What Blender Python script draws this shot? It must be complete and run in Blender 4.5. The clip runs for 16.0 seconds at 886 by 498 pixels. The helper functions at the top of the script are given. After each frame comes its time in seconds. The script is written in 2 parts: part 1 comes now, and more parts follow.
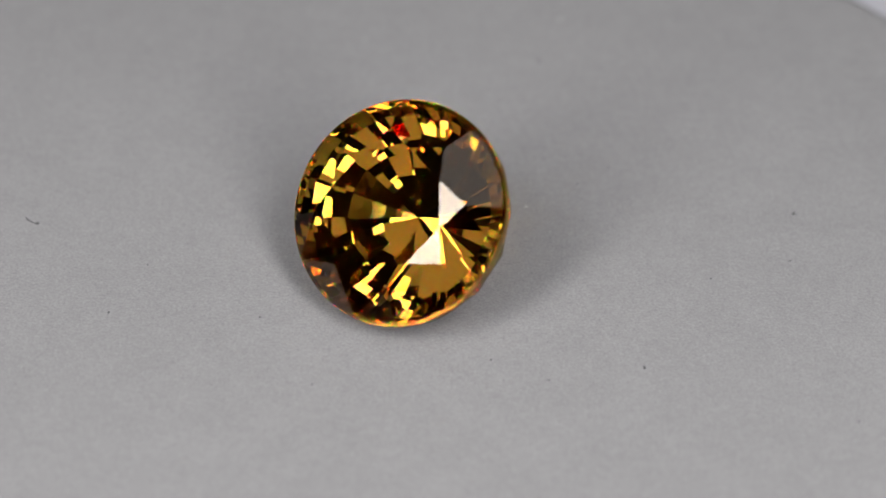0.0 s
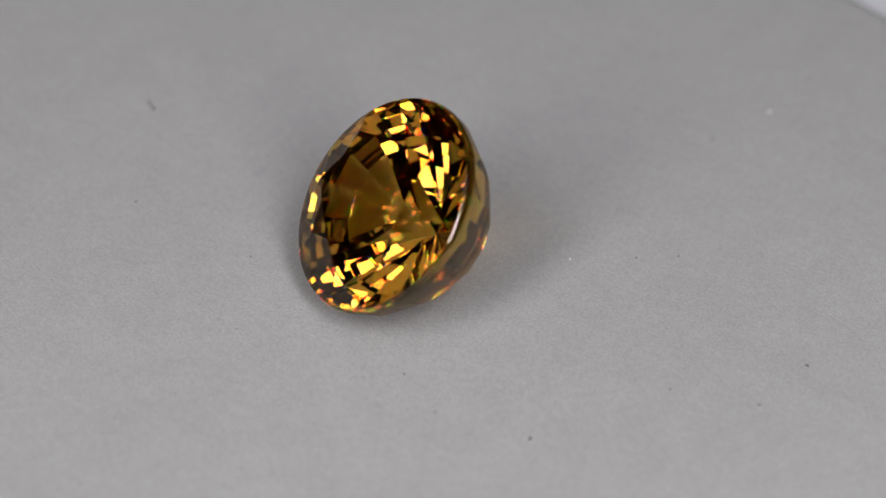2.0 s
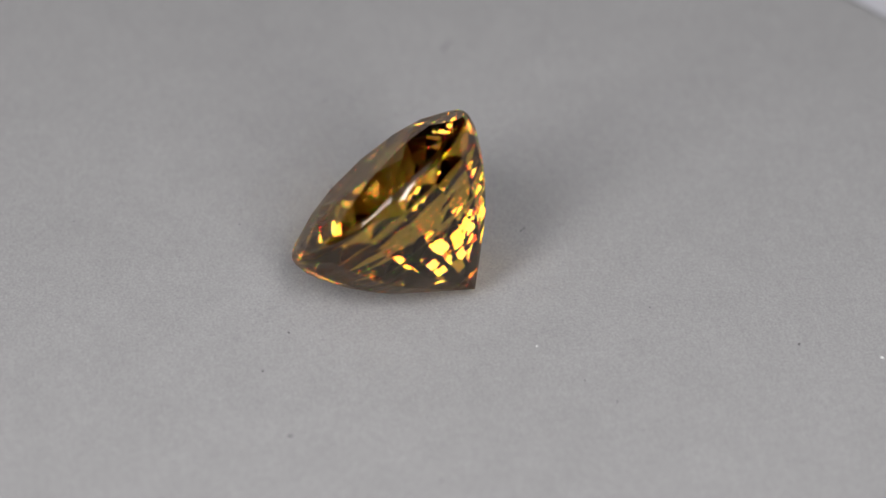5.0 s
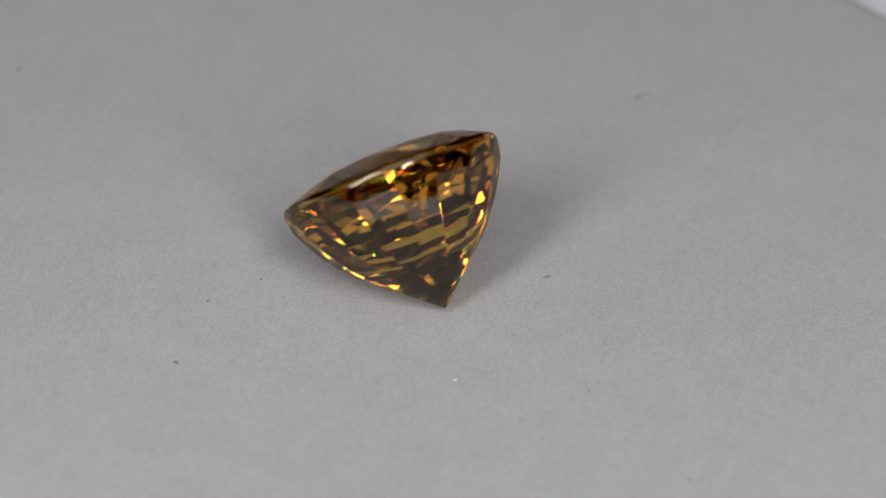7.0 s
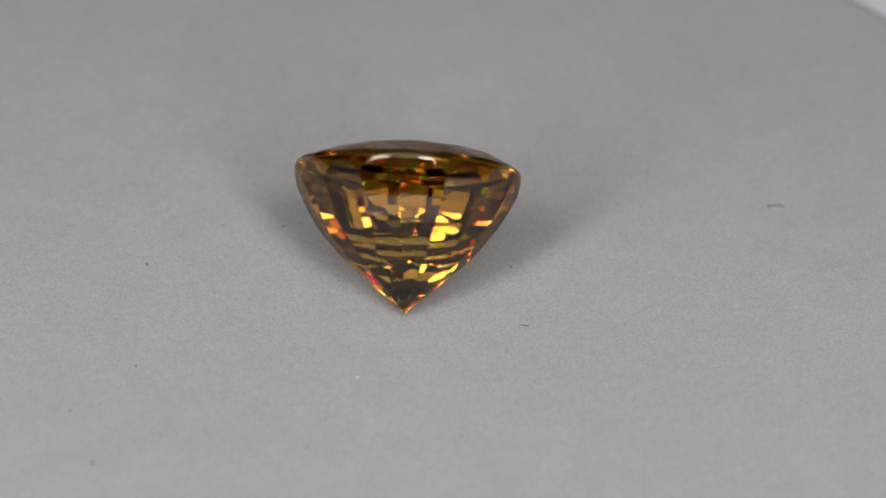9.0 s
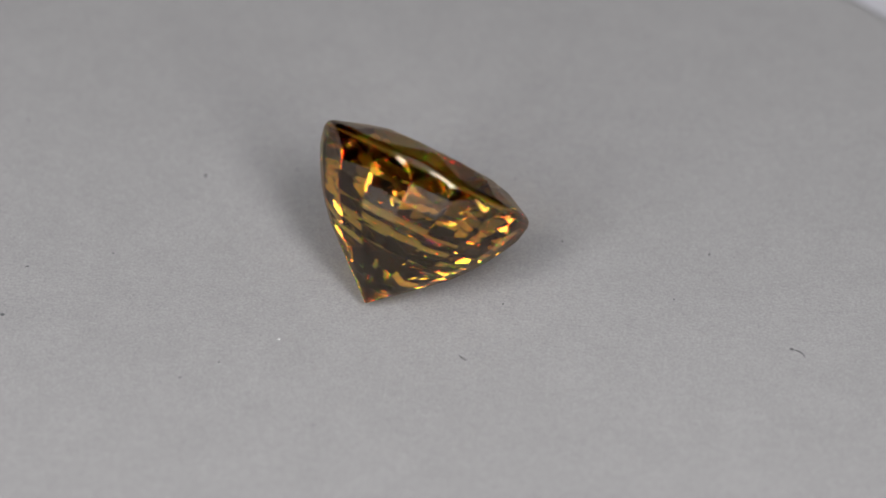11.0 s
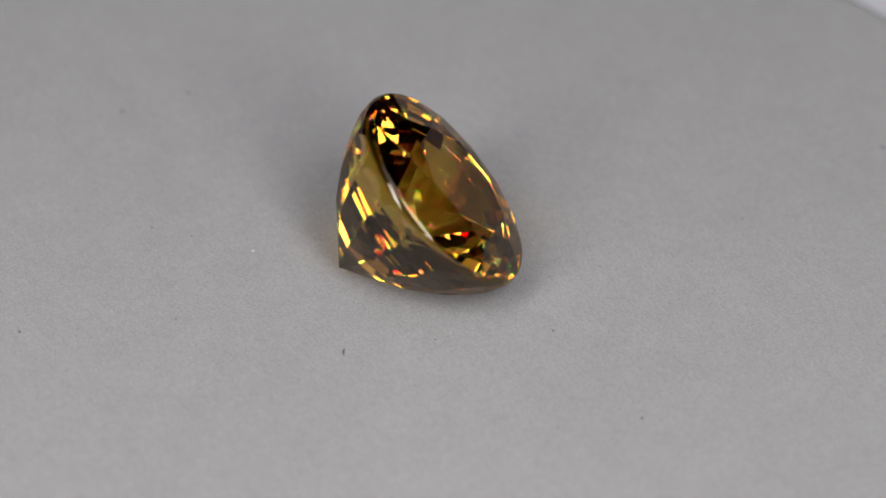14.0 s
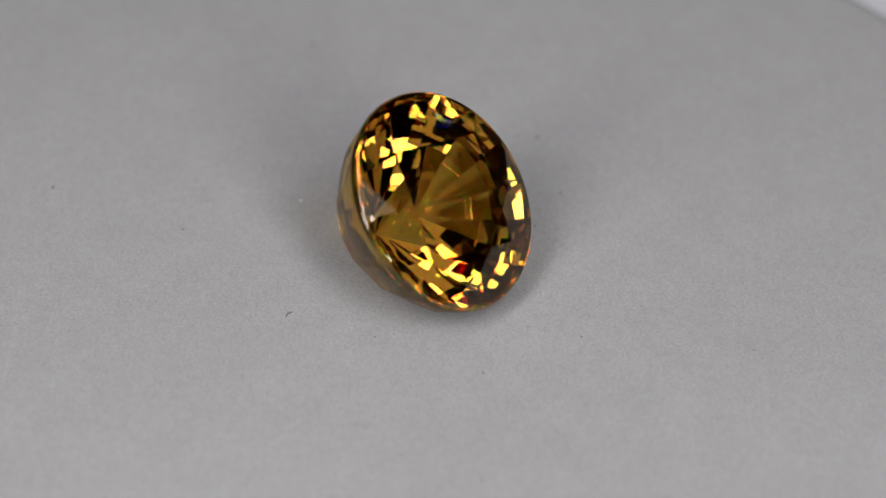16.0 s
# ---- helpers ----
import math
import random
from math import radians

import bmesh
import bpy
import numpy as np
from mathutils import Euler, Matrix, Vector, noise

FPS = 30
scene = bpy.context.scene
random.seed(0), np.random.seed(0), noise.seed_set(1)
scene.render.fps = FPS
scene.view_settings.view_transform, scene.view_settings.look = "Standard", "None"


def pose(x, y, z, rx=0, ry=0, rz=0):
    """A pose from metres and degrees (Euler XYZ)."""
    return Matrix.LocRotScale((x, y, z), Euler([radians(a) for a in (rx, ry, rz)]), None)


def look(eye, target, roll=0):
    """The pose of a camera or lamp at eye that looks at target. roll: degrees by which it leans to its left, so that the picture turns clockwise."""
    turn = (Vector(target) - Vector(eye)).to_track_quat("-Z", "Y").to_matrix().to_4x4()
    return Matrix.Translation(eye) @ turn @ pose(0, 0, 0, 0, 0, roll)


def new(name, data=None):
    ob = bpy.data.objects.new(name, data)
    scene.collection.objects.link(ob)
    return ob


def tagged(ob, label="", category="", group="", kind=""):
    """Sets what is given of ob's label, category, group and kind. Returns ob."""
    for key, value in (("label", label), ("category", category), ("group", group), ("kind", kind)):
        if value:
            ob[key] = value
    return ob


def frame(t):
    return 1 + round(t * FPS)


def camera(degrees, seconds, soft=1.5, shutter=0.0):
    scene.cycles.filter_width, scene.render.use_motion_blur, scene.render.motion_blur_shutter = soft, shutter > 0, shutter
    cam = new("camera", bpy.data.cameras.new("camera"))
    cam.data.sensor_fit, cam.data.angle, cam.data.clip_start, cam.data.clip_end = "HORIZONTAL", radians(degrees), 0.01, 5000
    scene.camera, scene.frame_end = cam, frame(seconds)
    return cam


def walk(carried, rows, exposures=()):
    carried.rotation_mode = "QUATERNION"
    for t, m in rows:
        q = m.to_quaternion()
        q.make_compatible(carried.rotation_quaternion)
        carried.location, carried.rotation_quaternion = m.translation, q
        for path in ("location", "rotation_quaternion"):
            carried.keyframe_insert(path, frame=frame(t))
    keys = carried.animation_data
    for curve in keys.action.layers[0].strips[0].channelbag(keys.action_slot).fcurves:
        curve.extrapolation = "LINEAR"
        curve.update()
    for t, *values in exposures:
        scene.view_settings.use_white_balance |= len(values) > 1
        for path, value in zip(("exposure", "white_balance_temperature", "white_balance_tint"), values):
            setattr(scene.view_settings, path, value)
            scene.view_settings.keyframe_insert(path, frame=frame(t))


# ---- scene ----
# A round golden gemstone lies on a slowly turning grey display plate; the camera stands still.
SECONDS = 16.0
cam = camera(16.074, SECONDS)
EYE = Vector((0.0013386, -0.101943, 0.085061))
DOWN = radians(39.356)
STILL = look(EYE, EYE + 0.12 * Vector((0, math.cos(DOWN), -math.sin(DOWN))), 1.382)
cam.data.dof.use_dof = True
cam.data.dof.focus_distance, cam.data.dof.aperture_fstop = 0.1315, 34
walk(cam, [(0.0, STILL), (SECONDS, STILL)])

# ---- light ----
scene.view_settings.exposure = 0.07
scene.cycles.max_bounces = 32
scene.cycles.transmission_bounces = 28
scene.cycles.glossy_bounces = 28

world = bpy.data.worlds.new("room_air")
scene.world = world
world.use_nodes = True
sky = world.node_tree.nodes["Background"]
sky.inputs["Color"].default_value = (0.95, 0.96, 1.0, 1)
sky.inputs["Strength"].default_value = 0.16


def softbox(name, eye, target, width, height, watts, colour):
    lamp = bpy.data.lights.new(name, "AREA")
    lamp.shape, lamp.size, lamp.size_y, lamp.energy, lamp.color = "RECTANGLE", width, height, watts, colour
    ob = new(name, lamp)
    ob.matrix_world = look(eye, target)
    return ob


# a tall soft panel on each side of the lens and a dim diffuser overhead
STONE_AT = Vector((0, 0, 0.004))


def beside_lens(right, up, distance):
    """A place seen from the stone that many degrees to the right of and above the lens."""
    way = (EYE - STONE_AT).normalized()
    side = Vector((0, 0, 1)).cross(way).normalized()
    return STONE_AT + distance * (way + math.tan(radians(right)) * side + math.tan(radians(up)) * way.cross(side)).normalized()


softbox("softbox", beside_lens(-30, 8, 0.21), STONE_AT, 0.045, 0.16, 0.28, (1.0, 0.985, 0.985))
softbox("softbox", beside_lens(20, 4, 0.21), STONE_AT, 0.045, 0.16, 0.31, (1.0, 0.985, 0.985))
softbox("diffuser", (0.04, -0.12, 0.44), (0, 0, 0), 0.36, 0.36, 0.36, (0.97, 0.975, 1.0))

# ---- materials ----


def nodes_of(name):
    m = bpy.data.materials.new(name)
    m.use_nodes = True
    return m, m.node_tree.nodes, m.node_tree.links, m.node_tree.nodes["Principled BSDF"]


def grain(nodes, links, coord, scale, detail=4.0, rough=0.6):
    n = nodes.new("ShaderNodeTexNoise")
    n.inputs["Scale"].default_value, n.inputs["Detail"].default_value, n.inputs["Roughness"].default_value = scale, detail, rough
    links.new(coord, n.inputs["Vector"])
    return n.outputs["Fac"]


def ramp(nodes, links, fac, stops):
    r = nodes.new("ShaderNodeValToRGB")
    for i, (at, c) in enumerate(stops):
        e = r.color_ramp.elements[i] if i < 2 else r.color_ramp.elements.new(at)
        e.position, e.color = at, (*c, 1)
    links.new(fac, r.inputs["Fac"])
    return r.outputs["Color"]


def multiply(nodes, links, a, b, fac=1.0):
    m = nodes.new("ShaderNodeMix")
    m.data_type, m.blend_type = "RGBA", "MULTIPLY"
    m.inputs[0].default_value = fac
    links.new(a, m.inputs[6])
    links.new(b, m.inputs[7])
    return m.outputs[2]


def surface(name, colour, spread, scales, rough=0.8, bump=0.0, bump_scale=6000, streak=0.0):
    """A matt surface with mottling at each of the scales (per metre) and fine relief."""
    m, nodes, links, bsdf = nodes_of(name)
    co = nodes.new("ShaderNodeTexCoord").outputs["Object"]
    out = None
    for s, k in zip(scales, spread):
        f = grain(nodes, links, co, s)
        c = ramp(nodes, links, f, [(0.3, [1 - k] * 3), (0.7, [1 + k] * 3)])
        out = c if out is None else multiply(nodes, links, out, c)
    base = nodes.new("ShaderNodeRGB")
    base.outputs[0].default_value = (*colour, 1)
    links.new(multiply(nodes, links, base.outputs[0], out), bsdf.inputs["Base Color"])
    bsdf.inputs["Roughness"].default_value = rough
    bsdf.inputs["Specular IOR Level"].default_value = 0.25
    if bump:
        b = nodes.new("ShaderNodeBump")
        b.inputs["Strength"].default_value, b.inputs["Distance"].default_value = bump, 0.00004
        links.new(grain(nodes, links, co, bump_scale, 3), b.inputs["Height"])
        links.new(b.outputs[0], bsdf.inputs["Normal"])
    return m


def crystal(name, tint, gloss, index, spread):
    """Golden crystal: clear gloss by Fresnel over refraction, whose primary colours each have their own index and so throw coloured fire."""
    m, nodes, links, bsdf = nodes_of(name)
    nodes.remove(bsdf)
    total = None
    for k in range(4):
        b = nodes.new("ShaderNodeBsdfRefraction")
        share = [c * 0.7 if k == 3 else c * 0.3 * (k == i) for i, c in enumerate(tint)]
        b.inputs["Color"].default_value = (*share, 1)
        b.inputs["Roughness"].default_value = 0.0
        b.inputs["IOR"].default_value = index if k == 3 else index + spread * (k - 1)
        if total is None:
            total = b.outputs[0]
        else:
            a = nodes.new("ShaderNodeAddShader")
            links.new(total, a.inputs[0])
            links.new(b.outputs[0], a.inputs[1])
            total = a.outputs[0]
    shine = nodes.new("ShaderNodeBsdfGlossy")
    shine.inputs["Roughness"].default_value = 0.0
    shine.inputs["Color"].default_value = (*gloss, 1)
    edge = nodes.new("ShaderNodeFresnel")
    edge.inputs["IOR"].default_value = index
    both = nodes.new("ShaderNodeMixShader")
    links.new(edge.outputs[0], both.inputs[0])
    links.new(total, both.inputs[1])
    links.new(shine.outputs[0], both.inputs[2])
    links.new(both.outputs[0], nodes["Material Output"].inputs["Surface"])
    return m


PLATE = surface("grey_plate", (0.36, 0.355, 0.36), (0.03, 0.035, 0.06, 0.15), (70, 600, 2600, 8500), 0.75, 0.6, 6000)
RIM = surface("plate_edge", (0.6, 0.6, 0.65), (0.04, 0.05), (80, 2500), 0.5)
WHITE = surface("white_board", (0.78, 0.77, 0.82), (0.03, 0.03), (20, 800), 0.6, 0.2, 3000)
WALL = surface("grey_wall", (0.14, 0.14, 0.145), (0.05, 0.05), (1.5, 40), 0.9)
DUST = surface("dark_dust", (0.14, 0.14, 0.145), (0.2,), (9000,), 0.9)
LINT = surface("pale_lint", (0.8, 0.8, 0.8), (0.1,), (9000,), 0.8)
GOLD = crystal("golden_crystal", (0.86, 0.675, 0.27), (0.735, 0.63, 0.53), 1.94, 0.022)

# ---- building blocks ----


def mesh_of(name, bm, material, smooth=False):
    me = bpy.data.meshes.new(name)
    bm.to_mesh(me)
    bm.free()
    me.materials.append(material)
    for p in me.polygons:
        p.use_smooth = smooth
    return me


def part(name, bm, material, parent, label="", smooth=False):
    ob = new(name, mesh_of(name, bm, material, smooth))
    ob.parent = parent
    return tagged(ob, label)


def lathe(profile, steps):
    """A solid of revolution about z; profile runs from the axis to the axis."""
    bm = bmesh.new()
    rings = []
    for r, z in profile:
        if r < 1e-9:
            rings.append([bm.verts.new((0, 0, z))])
        else:
            rings.append([bm.verts.new((r * math.cos(2 * math.pi * i / steps), r * math.sin(2 * math.pi * i / steps), z)) for i in range(steps)])
    for a, b in zip(rings, rings[1:]):
        for i in range(steps):
            j = (i + 1) % steps
            ring = [a[i % len(a)], a[j % len(a)], b[j % len(b)], b[i % len(b)]]
            ring = list(dict.fromkeys(ring))
            if len(ring) > 2:
                bm.faces.new(ring)
    bmesh.ops.recalc_face_normals(bm, faces=bm.faces)
    return bm


def box(x0, y0, z0, x1, y1, z1):
    bm = bmesh.new()
    bmesh.ops.create_cube(bm, size=1)
    for v in bm.verts:
        v.co = Vector((x0 + (v.co.x + 0.5) * (x1 - x0), y0 + (v.co.y + 0.5) * (y1 - y0), z0 + (v.co.z + 0.5) * (z1 - z0)))
    return bm


# ---- setting ----
BOARD_Z = -0.016


def setting():
    board = new("tabletop", mesh_of("tabletop", box(-0.7, -0.7, BOARD_Z - 0.02, 0.7, 0.7, BOARD_Z), WHITE))
    tagged(board, "plain white tabletop under the turning plate", "tabletop", kind="structure")
    sides = {
        "wall_north": (-1.6, 1.5, -0.8, 1.6, 1.6, 1.7), "wall_south": (-1.6, -1.6, -0.8, 1.6, -1.5, 1.7),
        "wall_east": (1.5, -1.5, -0.8, 1.6, 1.5, 1.7), "wall_west": (-1.6, -1.5, -0.8, -1.5, 1.5, 1.7),
        "floor": (-1.6, -1.6, -0.9, 1.6, 1.6, -0.8), "ceiling": (-1.6, -1.6, 1.7, 1.6, 1.6, 1.8)}
    for name, b in sides.items():
        tagged(new(name, mesh_of(name, box(*b), WALL)), "plain grey " + name.split("_")[0] + " of the room", name.split("_")[0], kind="structure")


# ---- turntable ----
PLATE_R = 0.02985


def turntable():
    thing = tagged(new("turntable"), "small grey round turning display plate with dust specks", "turntable")
    r, e = PLATE_R, 0.0004
    part("plate", lathe([(0, 0), (r - 0.0008, 0), (r - 0.0003, -0.00004), (r - 0.0001, -0.00015), (r - 0.0001, -0.003), (0, -0.003)], 180), PLATE, thing, "matt grey round plate", True)
    part("edge_band", lathe([(r - 0.003, -0.0008), (r - 0.00015, -0.00016), (r + 0.0006, -0.00022), (r + 0.0009, -0.0005), (r + 0.0009, -0.0028), (r - 0.0005, -0.0032), (r - 0.003, -0.0032), (r - 0.003, -0.0008)], 180), RIM, thing, "pale edge band")
    part("base", lathe([(0, -0.0033), (r - 0.005, -0.0033), (r - 0.004, -0.006), (r - 0.003, BOARD_Z + 0.001), (r - 0.0035, BOARD_Z), (0, BOARD_Z)], 96), RIM, thing, "pale plastic base", True)
    return thing


def speck(parent, x, y, size, material=None, name="dust_speck"):
    """A tiny irregular crumb lying on the plate."""
    bm = bmesh.new()
    bmesh.ops.create_icosphere(bm, subdivisions=2, radius=1)
    stretch = random.uniform(0.7, 1.5)
    turn = Matrix.Rotation(random.uniform(0, 6.28), 3, "Z")
    off = Vector((random.uniform(0, 50), random.uniform(0, 50), 0))
    for v in bm.verts:
        k = 1 + 0.7 * noise.noise(v.co * 1.3 + off)
        v.co = turn @ Vector((v.co.x * k * size * stretch, v.co.y * k * size / stretch, v.co.z * k * size * 0.5))
    low = min(v.co.z for v in bm.verts)
    bmesh.ops.translate(bm, verts=bm.verts, vec=(x, y, -low - size * 0.12))
    return part(name, bm, material or DUST, parent)


def hair(parent, points, radius):
    """A short bent fibre lying on the plate."""
    bm = bmesh.new()
    pts = [Vector((x, y, z + radius * 0.8)) for x, y, z in points]
    rings = []
    for i, p in enumerate(pts):
        way = (pts[min(i + 1, len(pts) - 1)] - pts[max(i - 1, 0)]).normalized()
        side = way.cross(Vector((0, 0, 1))).normalized()
        up = side.cross(way)
        r = radius * (0.5 if i in (0, len(pts) - 1) else 1)
        rings.append([bm.verts.new(p + r * (math.cos(a) * side + math.sin(a) * up)) for a in [k * math.pi / 3 for k in range(6)]])
    for a, b in zip(rings, rings[1:]):
        for i in range(6):
            bm.faces.new((a[i], a[(i + 1) % 6], b[(i + 1) % 6], b[i]))
    bm.faces.new(rings[0][::-1])
    bm.faces.new(rings[-1])
    bmesh.ops.recalc_face_normals(bm, faces=bm.faces)
    return part("fibre", bm, DUST, parent)


MM = 0.001
CRUMBS = [(9.69, -5.57, 0.075), (18.22, -8.58, 0.05), (-3.83, -7.1, 0.045), (16.54, 4.72, 0.075), (2.8, 9.82, 0.04), (8.57, 7.69, 0.05),
          (3.41, -5.33, 0.05), (5.52, 15.67, 0.06), (7.16, 6.54, 0.045), (5.75, -6.51, 0.05), (-4.49, -14.21, 0.04), (12.72, 0.2, 0.05),
          (-12.51, -2.94, 0.06), (-3.83, -22.67, 0.09), (-4.05, 1.42, 0.045), (16.15, 1.52, 0.05), (-6.2, -3.01, 0.05), (-11.16, 0.22, 0.04)]
PALE = [(6.57, 18.95, 0.07), (4.92, 4.82, 0.045)]


def dust(parent):
    for x, y, s in CRUMBS:
        speck(parent, x * MM, y * MM, s * 0.001)
    for x, y, s in PALE:
        speck(parent, x * MM, y * MM, s * 0.001, LINT, "lint_speck")
    fine = bmesh.new()
    for k in range(520):
        near = k >= 90                 # most of it lies close round the stone
        a, size = random.uniform(0, 6.283), random.uniform(0.008, 0.017 if near else 0.028) * 0.001
        r = 0.0045 + abs(random.gauss(0, 0.004)) if near else PLATE_R * 0.95 * math.sqrt(random.uniform(0.05, 1))
        if r > PLATE_R * 0.97:
            continue
        turn = Matrix.Rotation(random.uniform(0, 6.28), 3, "Z")
        corners = [turn @ Vector(c) * size for c in ((-1.2, -0.5, 0), (0.9, -0.8, 0), (1.1, 0.6, 0), (-0.6, 0.9, 0), (0.1, 0.1, 0.7))]
        v = [fine.verts.new(c + Vector((r * math.cos(a), r * math.sin(a), -0.000002))) for c in corners]
        fine.faces.new((v[3], v[2], v[1], v[0]))
        for i in range(4):
            fine.faces.new((v[i], v[(i + 1) % 4], v[4]))
    tagged(part("fine_dust", fine, DUST, parent), kind="stuff")
    speck(parent, -16.14 * MM, 2.8 * MM, 0.00008)
    hair(parent, [(-16.24 * MM, 2.84 * MM, 0), (-16.44 * MM, 2.92 * MM, 0.00003), (-16.6 * MM, 3.07 * MM, 0.00003), (-16.7 * MM, 3.26 * MM, 0)], 0.000026)
    hair(parent, [(-2.56 * MM, 4.9 * MM, 0), (-2.66 * MM, 5.05 * MM, 0.00004), (-2.76 * MM, 5.12 * MM, 0.00004), (-2.9 * MM, 5.16 * MM, 0)], 0.000022)


# ---- gemstone ----
GEM_R = 0.00468
ROWS = 16                              # facets in each tier of the pavilion
TIERS = [(1.0, -0.11), (0.959, -0.221), (0.891, -0.357), (0.788, -0.532), (0.681, -0.672), (0.579, -0.791), (0.341, -1.003), (0.0, -1.298)]
BELLY = [(62, 0.965, 0.034), (40, 0.994, 0.012), (18, 1.009, -0.02), (2, 1.013, -0.05), (-11, 1.008, -0.085)]   # the rounded girdle: lean, radius, height
TIP_OFF = Vector((0.039, -0.02, 0))    # the point lies a little off the axis
TABLE_R, TABLE_Z, STAR_R, GIRDLE_Z = 0.55, 0.18, 0.71, 0.02
HALF_Z = 0.02                         # where the small crown facets run out
TABLE_OFF = Vector((0.055, 0, 0))      # the table sits a little off the middle
SPIN = 3.9248                          # turn of the crown about the stone's own axis


def ring_point(r, z, a):
    return Vector((r * math.cos(a), r * math.sin(a), z))


def tip_shift(z):
    return TIP_OFF * max(0.0, (-z - 0.65) / 0.65)


def facet_planes():
    """Planes (point, outward normal, kind) that cut the stone out of a block, in units of its radius."""
    planes = [(Vector((0, 0, TABLE_Z)), Vector((0, 0, 1)), "table")]
    hand = random.Random(5)            # the cutter's small unevenness
    step = math.pi / 4

    def by_points(a, b, c, kind):
        n = (b - a).cross(c - a).normalized()
        planes.append((a, n if n.dot(a - Vector((0, 0, -0.3))) > 0 else -n, kind))

    def main_plane(i):
        m = SPIN + i * step
        top, foot = ring_point(TABLE_R, TABLE_Z, m) + TABLE_OFF, ring_point(1.0, GIRDLE_Z, m)
        side = Vector((-math.sin(m), math.cos(m), 0))
        return top, (foot - top).cross(side).normalized() * -1

    def star_tip(i):
        """Where two neighbouring main facets meet, on the way out from the table."""
        tip = ring_point(STAR_R, 0, SPIN + (i + 0.5) * step) + TABLE_OFF * 0.6
        tip.z = min(p.z - ((tip - p).x * n.x + (tip - p).y * n.y) / n.z for p, n in (main_plane(i), main_plane(i + 1)))
        return tip

    for i in range(8):
        m = SPIN + i * step
        p, n = main_plane(i)
        planes.append((p, n if n.z > 0 else -n, "crown"))
        by_points(p, ring_point(TABLE_R, TABLE_Z, m + step) + TABLE_OFF, star_tip(i), "crown")
        foot = ring_point(1.0, HALF_Z, m)
        by_points(star_tip(i), ring_point(1.0, HALF_Z, m + step / 2), foot, "crown")
        by_points(star_tip(i - 1), ring_point(1.0, HALF_Z, m - step / 2), foot, "crown")
    for k, ((r0, z0), (r1, z1)) in enumerate(zip(TIERS, TIERS[1:])):
        for i in range(ROWS):
            a = SPIN + (i + 0.5) * 2 * math.pi / ROWS
            across = Vector((math.cos(a), math.sin(a), 0))
            top, foot = across * r0 + tip_shift(z0) + Vector((0, 0, z0)), across * r1 + tip_shift(z1) + Vector((0, 0, z1))
            side = Vector((-across.y, across.x, 0)) + across * hand.gauss(0, 0.006)
            n = (side.cross(foot - top) * -1).normalized()
            planes.append((top - n * abs(hand.gauss(0, 0.002)), n, "pavilion"))
    for i in range(72):
        a = i * math.pi / 36
        across = Vector((math.cos(a), math.sin(a), 0))
        for lean, r, z in BELLY:
            n = across * math.cos(radians(lean)) + Vector((0, 0, math.sin(radians(lean))))
            planes.append((across * r + Vector((0, 0, z)), n, "girdle"))
    return planes


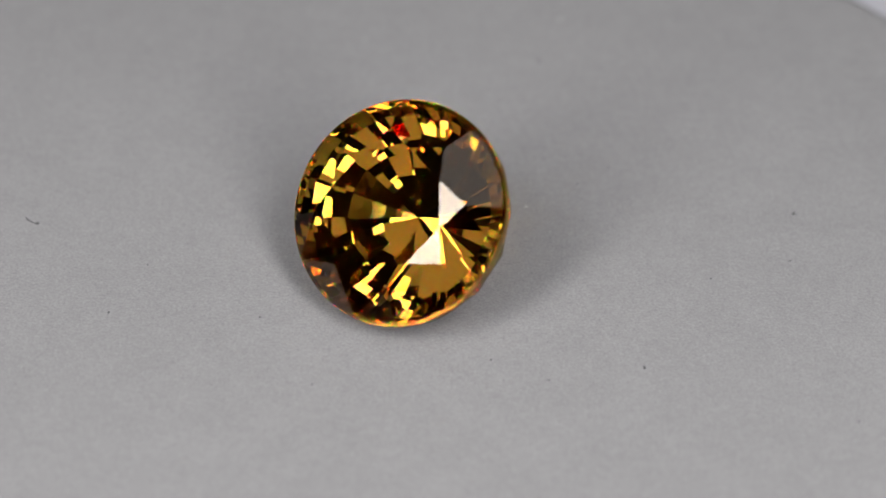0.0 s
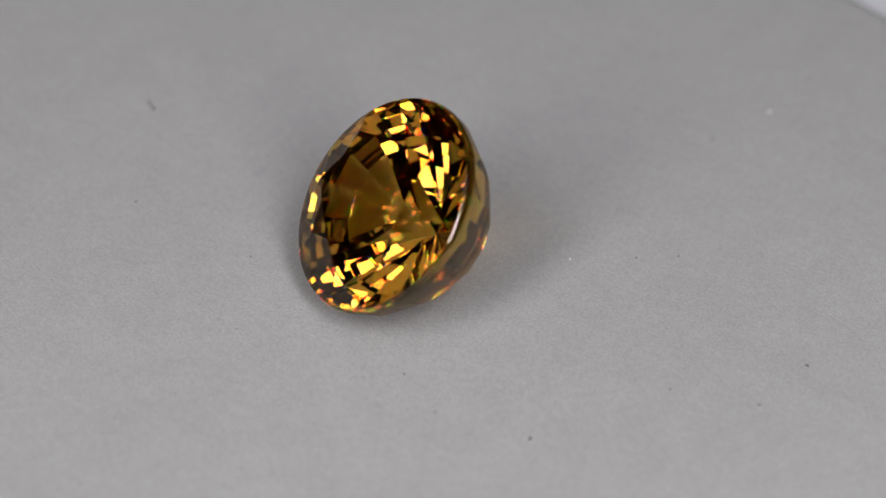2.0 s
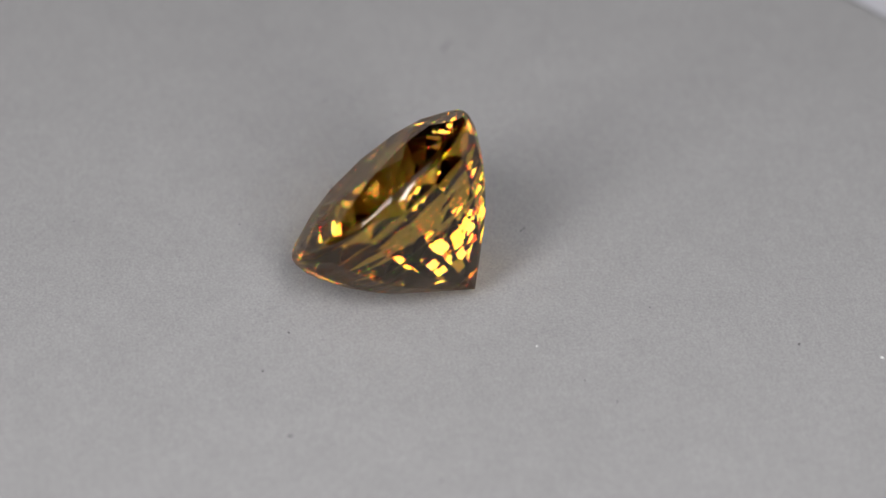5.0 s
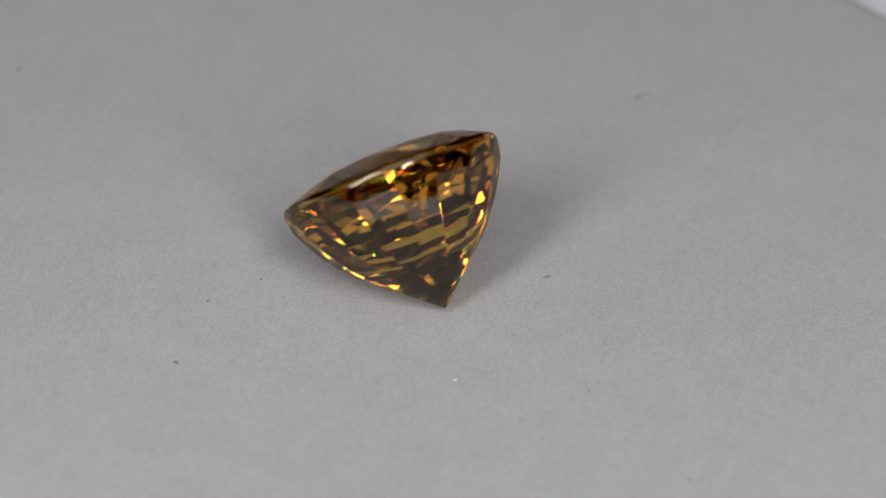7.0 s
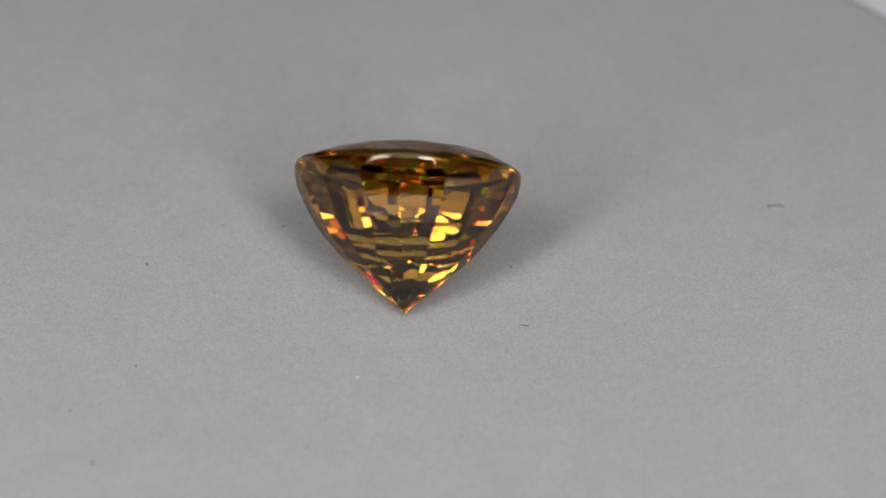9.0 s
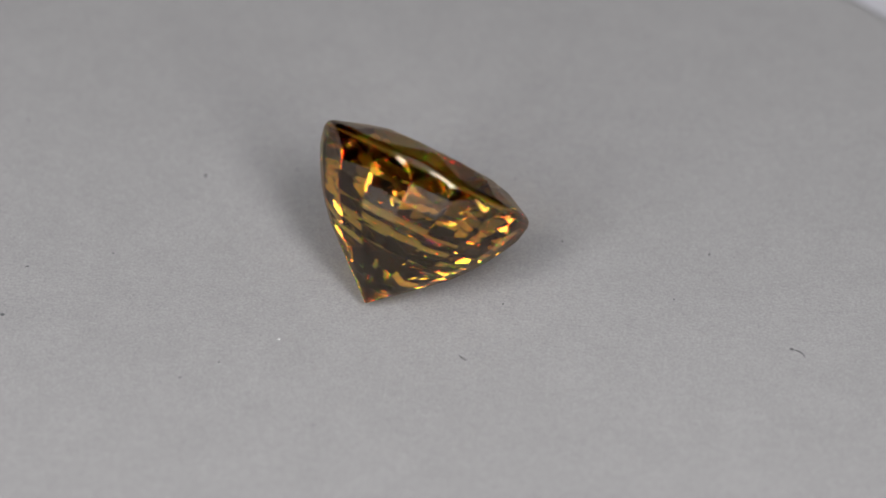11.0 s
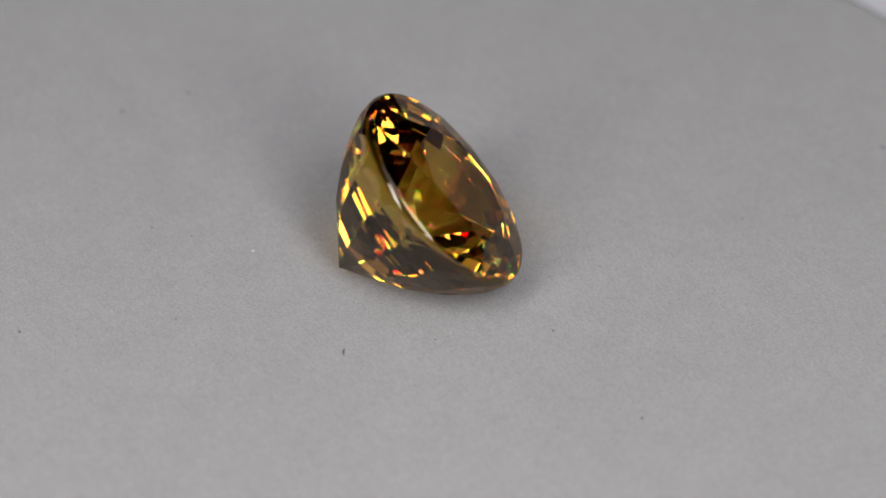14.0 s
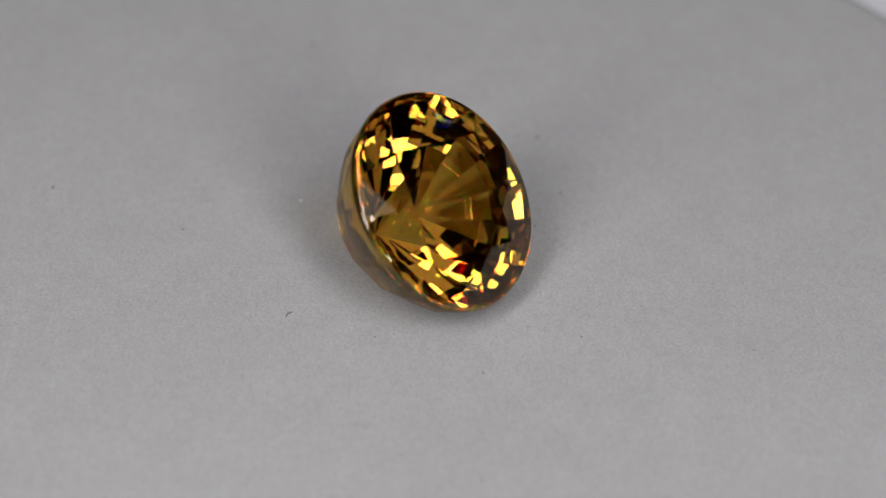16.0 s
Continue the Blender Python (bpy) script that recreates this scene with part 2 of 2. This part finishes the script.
def cut_stone():
    """Each facet is what all the other planes leave of its own plane."""
    planes = facet_planes()
    order = ["crown", "girdle", "pavilion", "table"]
    bm = bmesh.new()
    kinds = bm.faces.layers.int.new("kind")
    for i, (p, n, kind) in enumerate(planes):
        a = n.orthogonal().normalized()
        b = n.cross(a)
        poly = [p + 3 * (x * a + y * b) for x, y in ((-1, -1), (1, -1), (1, 1), (-1, 1))]
        for k, (q, m, _) in enumerate(planes):
            if k == i:
                continue
            away = [(v - q).dot(m) for v in poly]
            if max(away) < 1e-7:
                continue
            kept = []
            for c in range(len(poly)):
                d = (c + 1) % len(poly)
                if away[c] <= 0:
                    kept.append(poly[c])
                if (away[c] <= 0) != (away[d] <= 0):
                    kept.append(poly[c].lerp(poly[d], away[c] / (away[c] - away[d])))
            poly = kept
            if len(poly) < 3:
                break
        if len(poly) > 2:
            bm.faces.new([bm.verts.new(v) for v in poly])[kinds] = order.index(kind)
    bmesh.ops.remove_doubles(bm, verts=bm.verts, dist=3e-4)
    bmesh.ops.scale(bm, vec=(GEM_R,) * 3, verts=bm.verts)
    return bm, kinds


def gemstone(lie):
    """The stone in four open shells with common rims: table, crown, girdle and pavilion. lie: how it leans on the plate."""
    bm, kinds = cut_stone()
    low = min((lie @ v.co).z for v in bm.verts)
    thing = tagged(new("gemstone"), "round faceted golden yellow-brown gemstone lying on its side", "gemstone")
    for i, (name, label) in enumerate((("crown", "crown with star, main and girdle facets"), ("girdle", "polished girdle band"), ("pavilion", "deep pavilion with tiers of facets"), ("table", "flat octagonal table facet"))):
        shell = bm.copy()
        layer = shell.faces.layers.int["kind"]
        bmesh.ops.delete(shell, geom=[f for f in shell.faces if f[layer] != i], context="FACES")
        part(name, shell, GOLD, thing, label, name == "girdle")
    bm.free()
    return thing, low + 0.00002


# the stone's axes on the plate at the start: across, along its lean, and out of its table
ACROSS, ALONG, AXIS = Vector((-0.85806, 0.51354, 0)), Vector((-0.35148, -0.58728, -0.72909)), Vector((-0.37442, -0.62560, 0.68442))
LIE = Matrix.Translation((-0.000528, -0.001379, 0.004349)) @ Matrix((ACROSS, ALONG, AXIS)).transposed().to_4x4()

setting()
plate = turntable()
dust(plate)
stone, low = gemstone(LIE)
LIE = Matrix.Translation((0, 0, -low)) @ LIE

# ---- what turns ----
SPEED = -16.828                        # degrees each second, clockwise from above


def motions():
    times = [i * 0.25 for i in range(int(SECONDS * 4) + 1)]
    turns = [(t, Matrix.Rotation(radians(SPEED * t), 4, "Z")) for t in times]
    walk(plate, turns)
    walk(stone, [(t, m @ LIE) for t, m in turns])


motions()
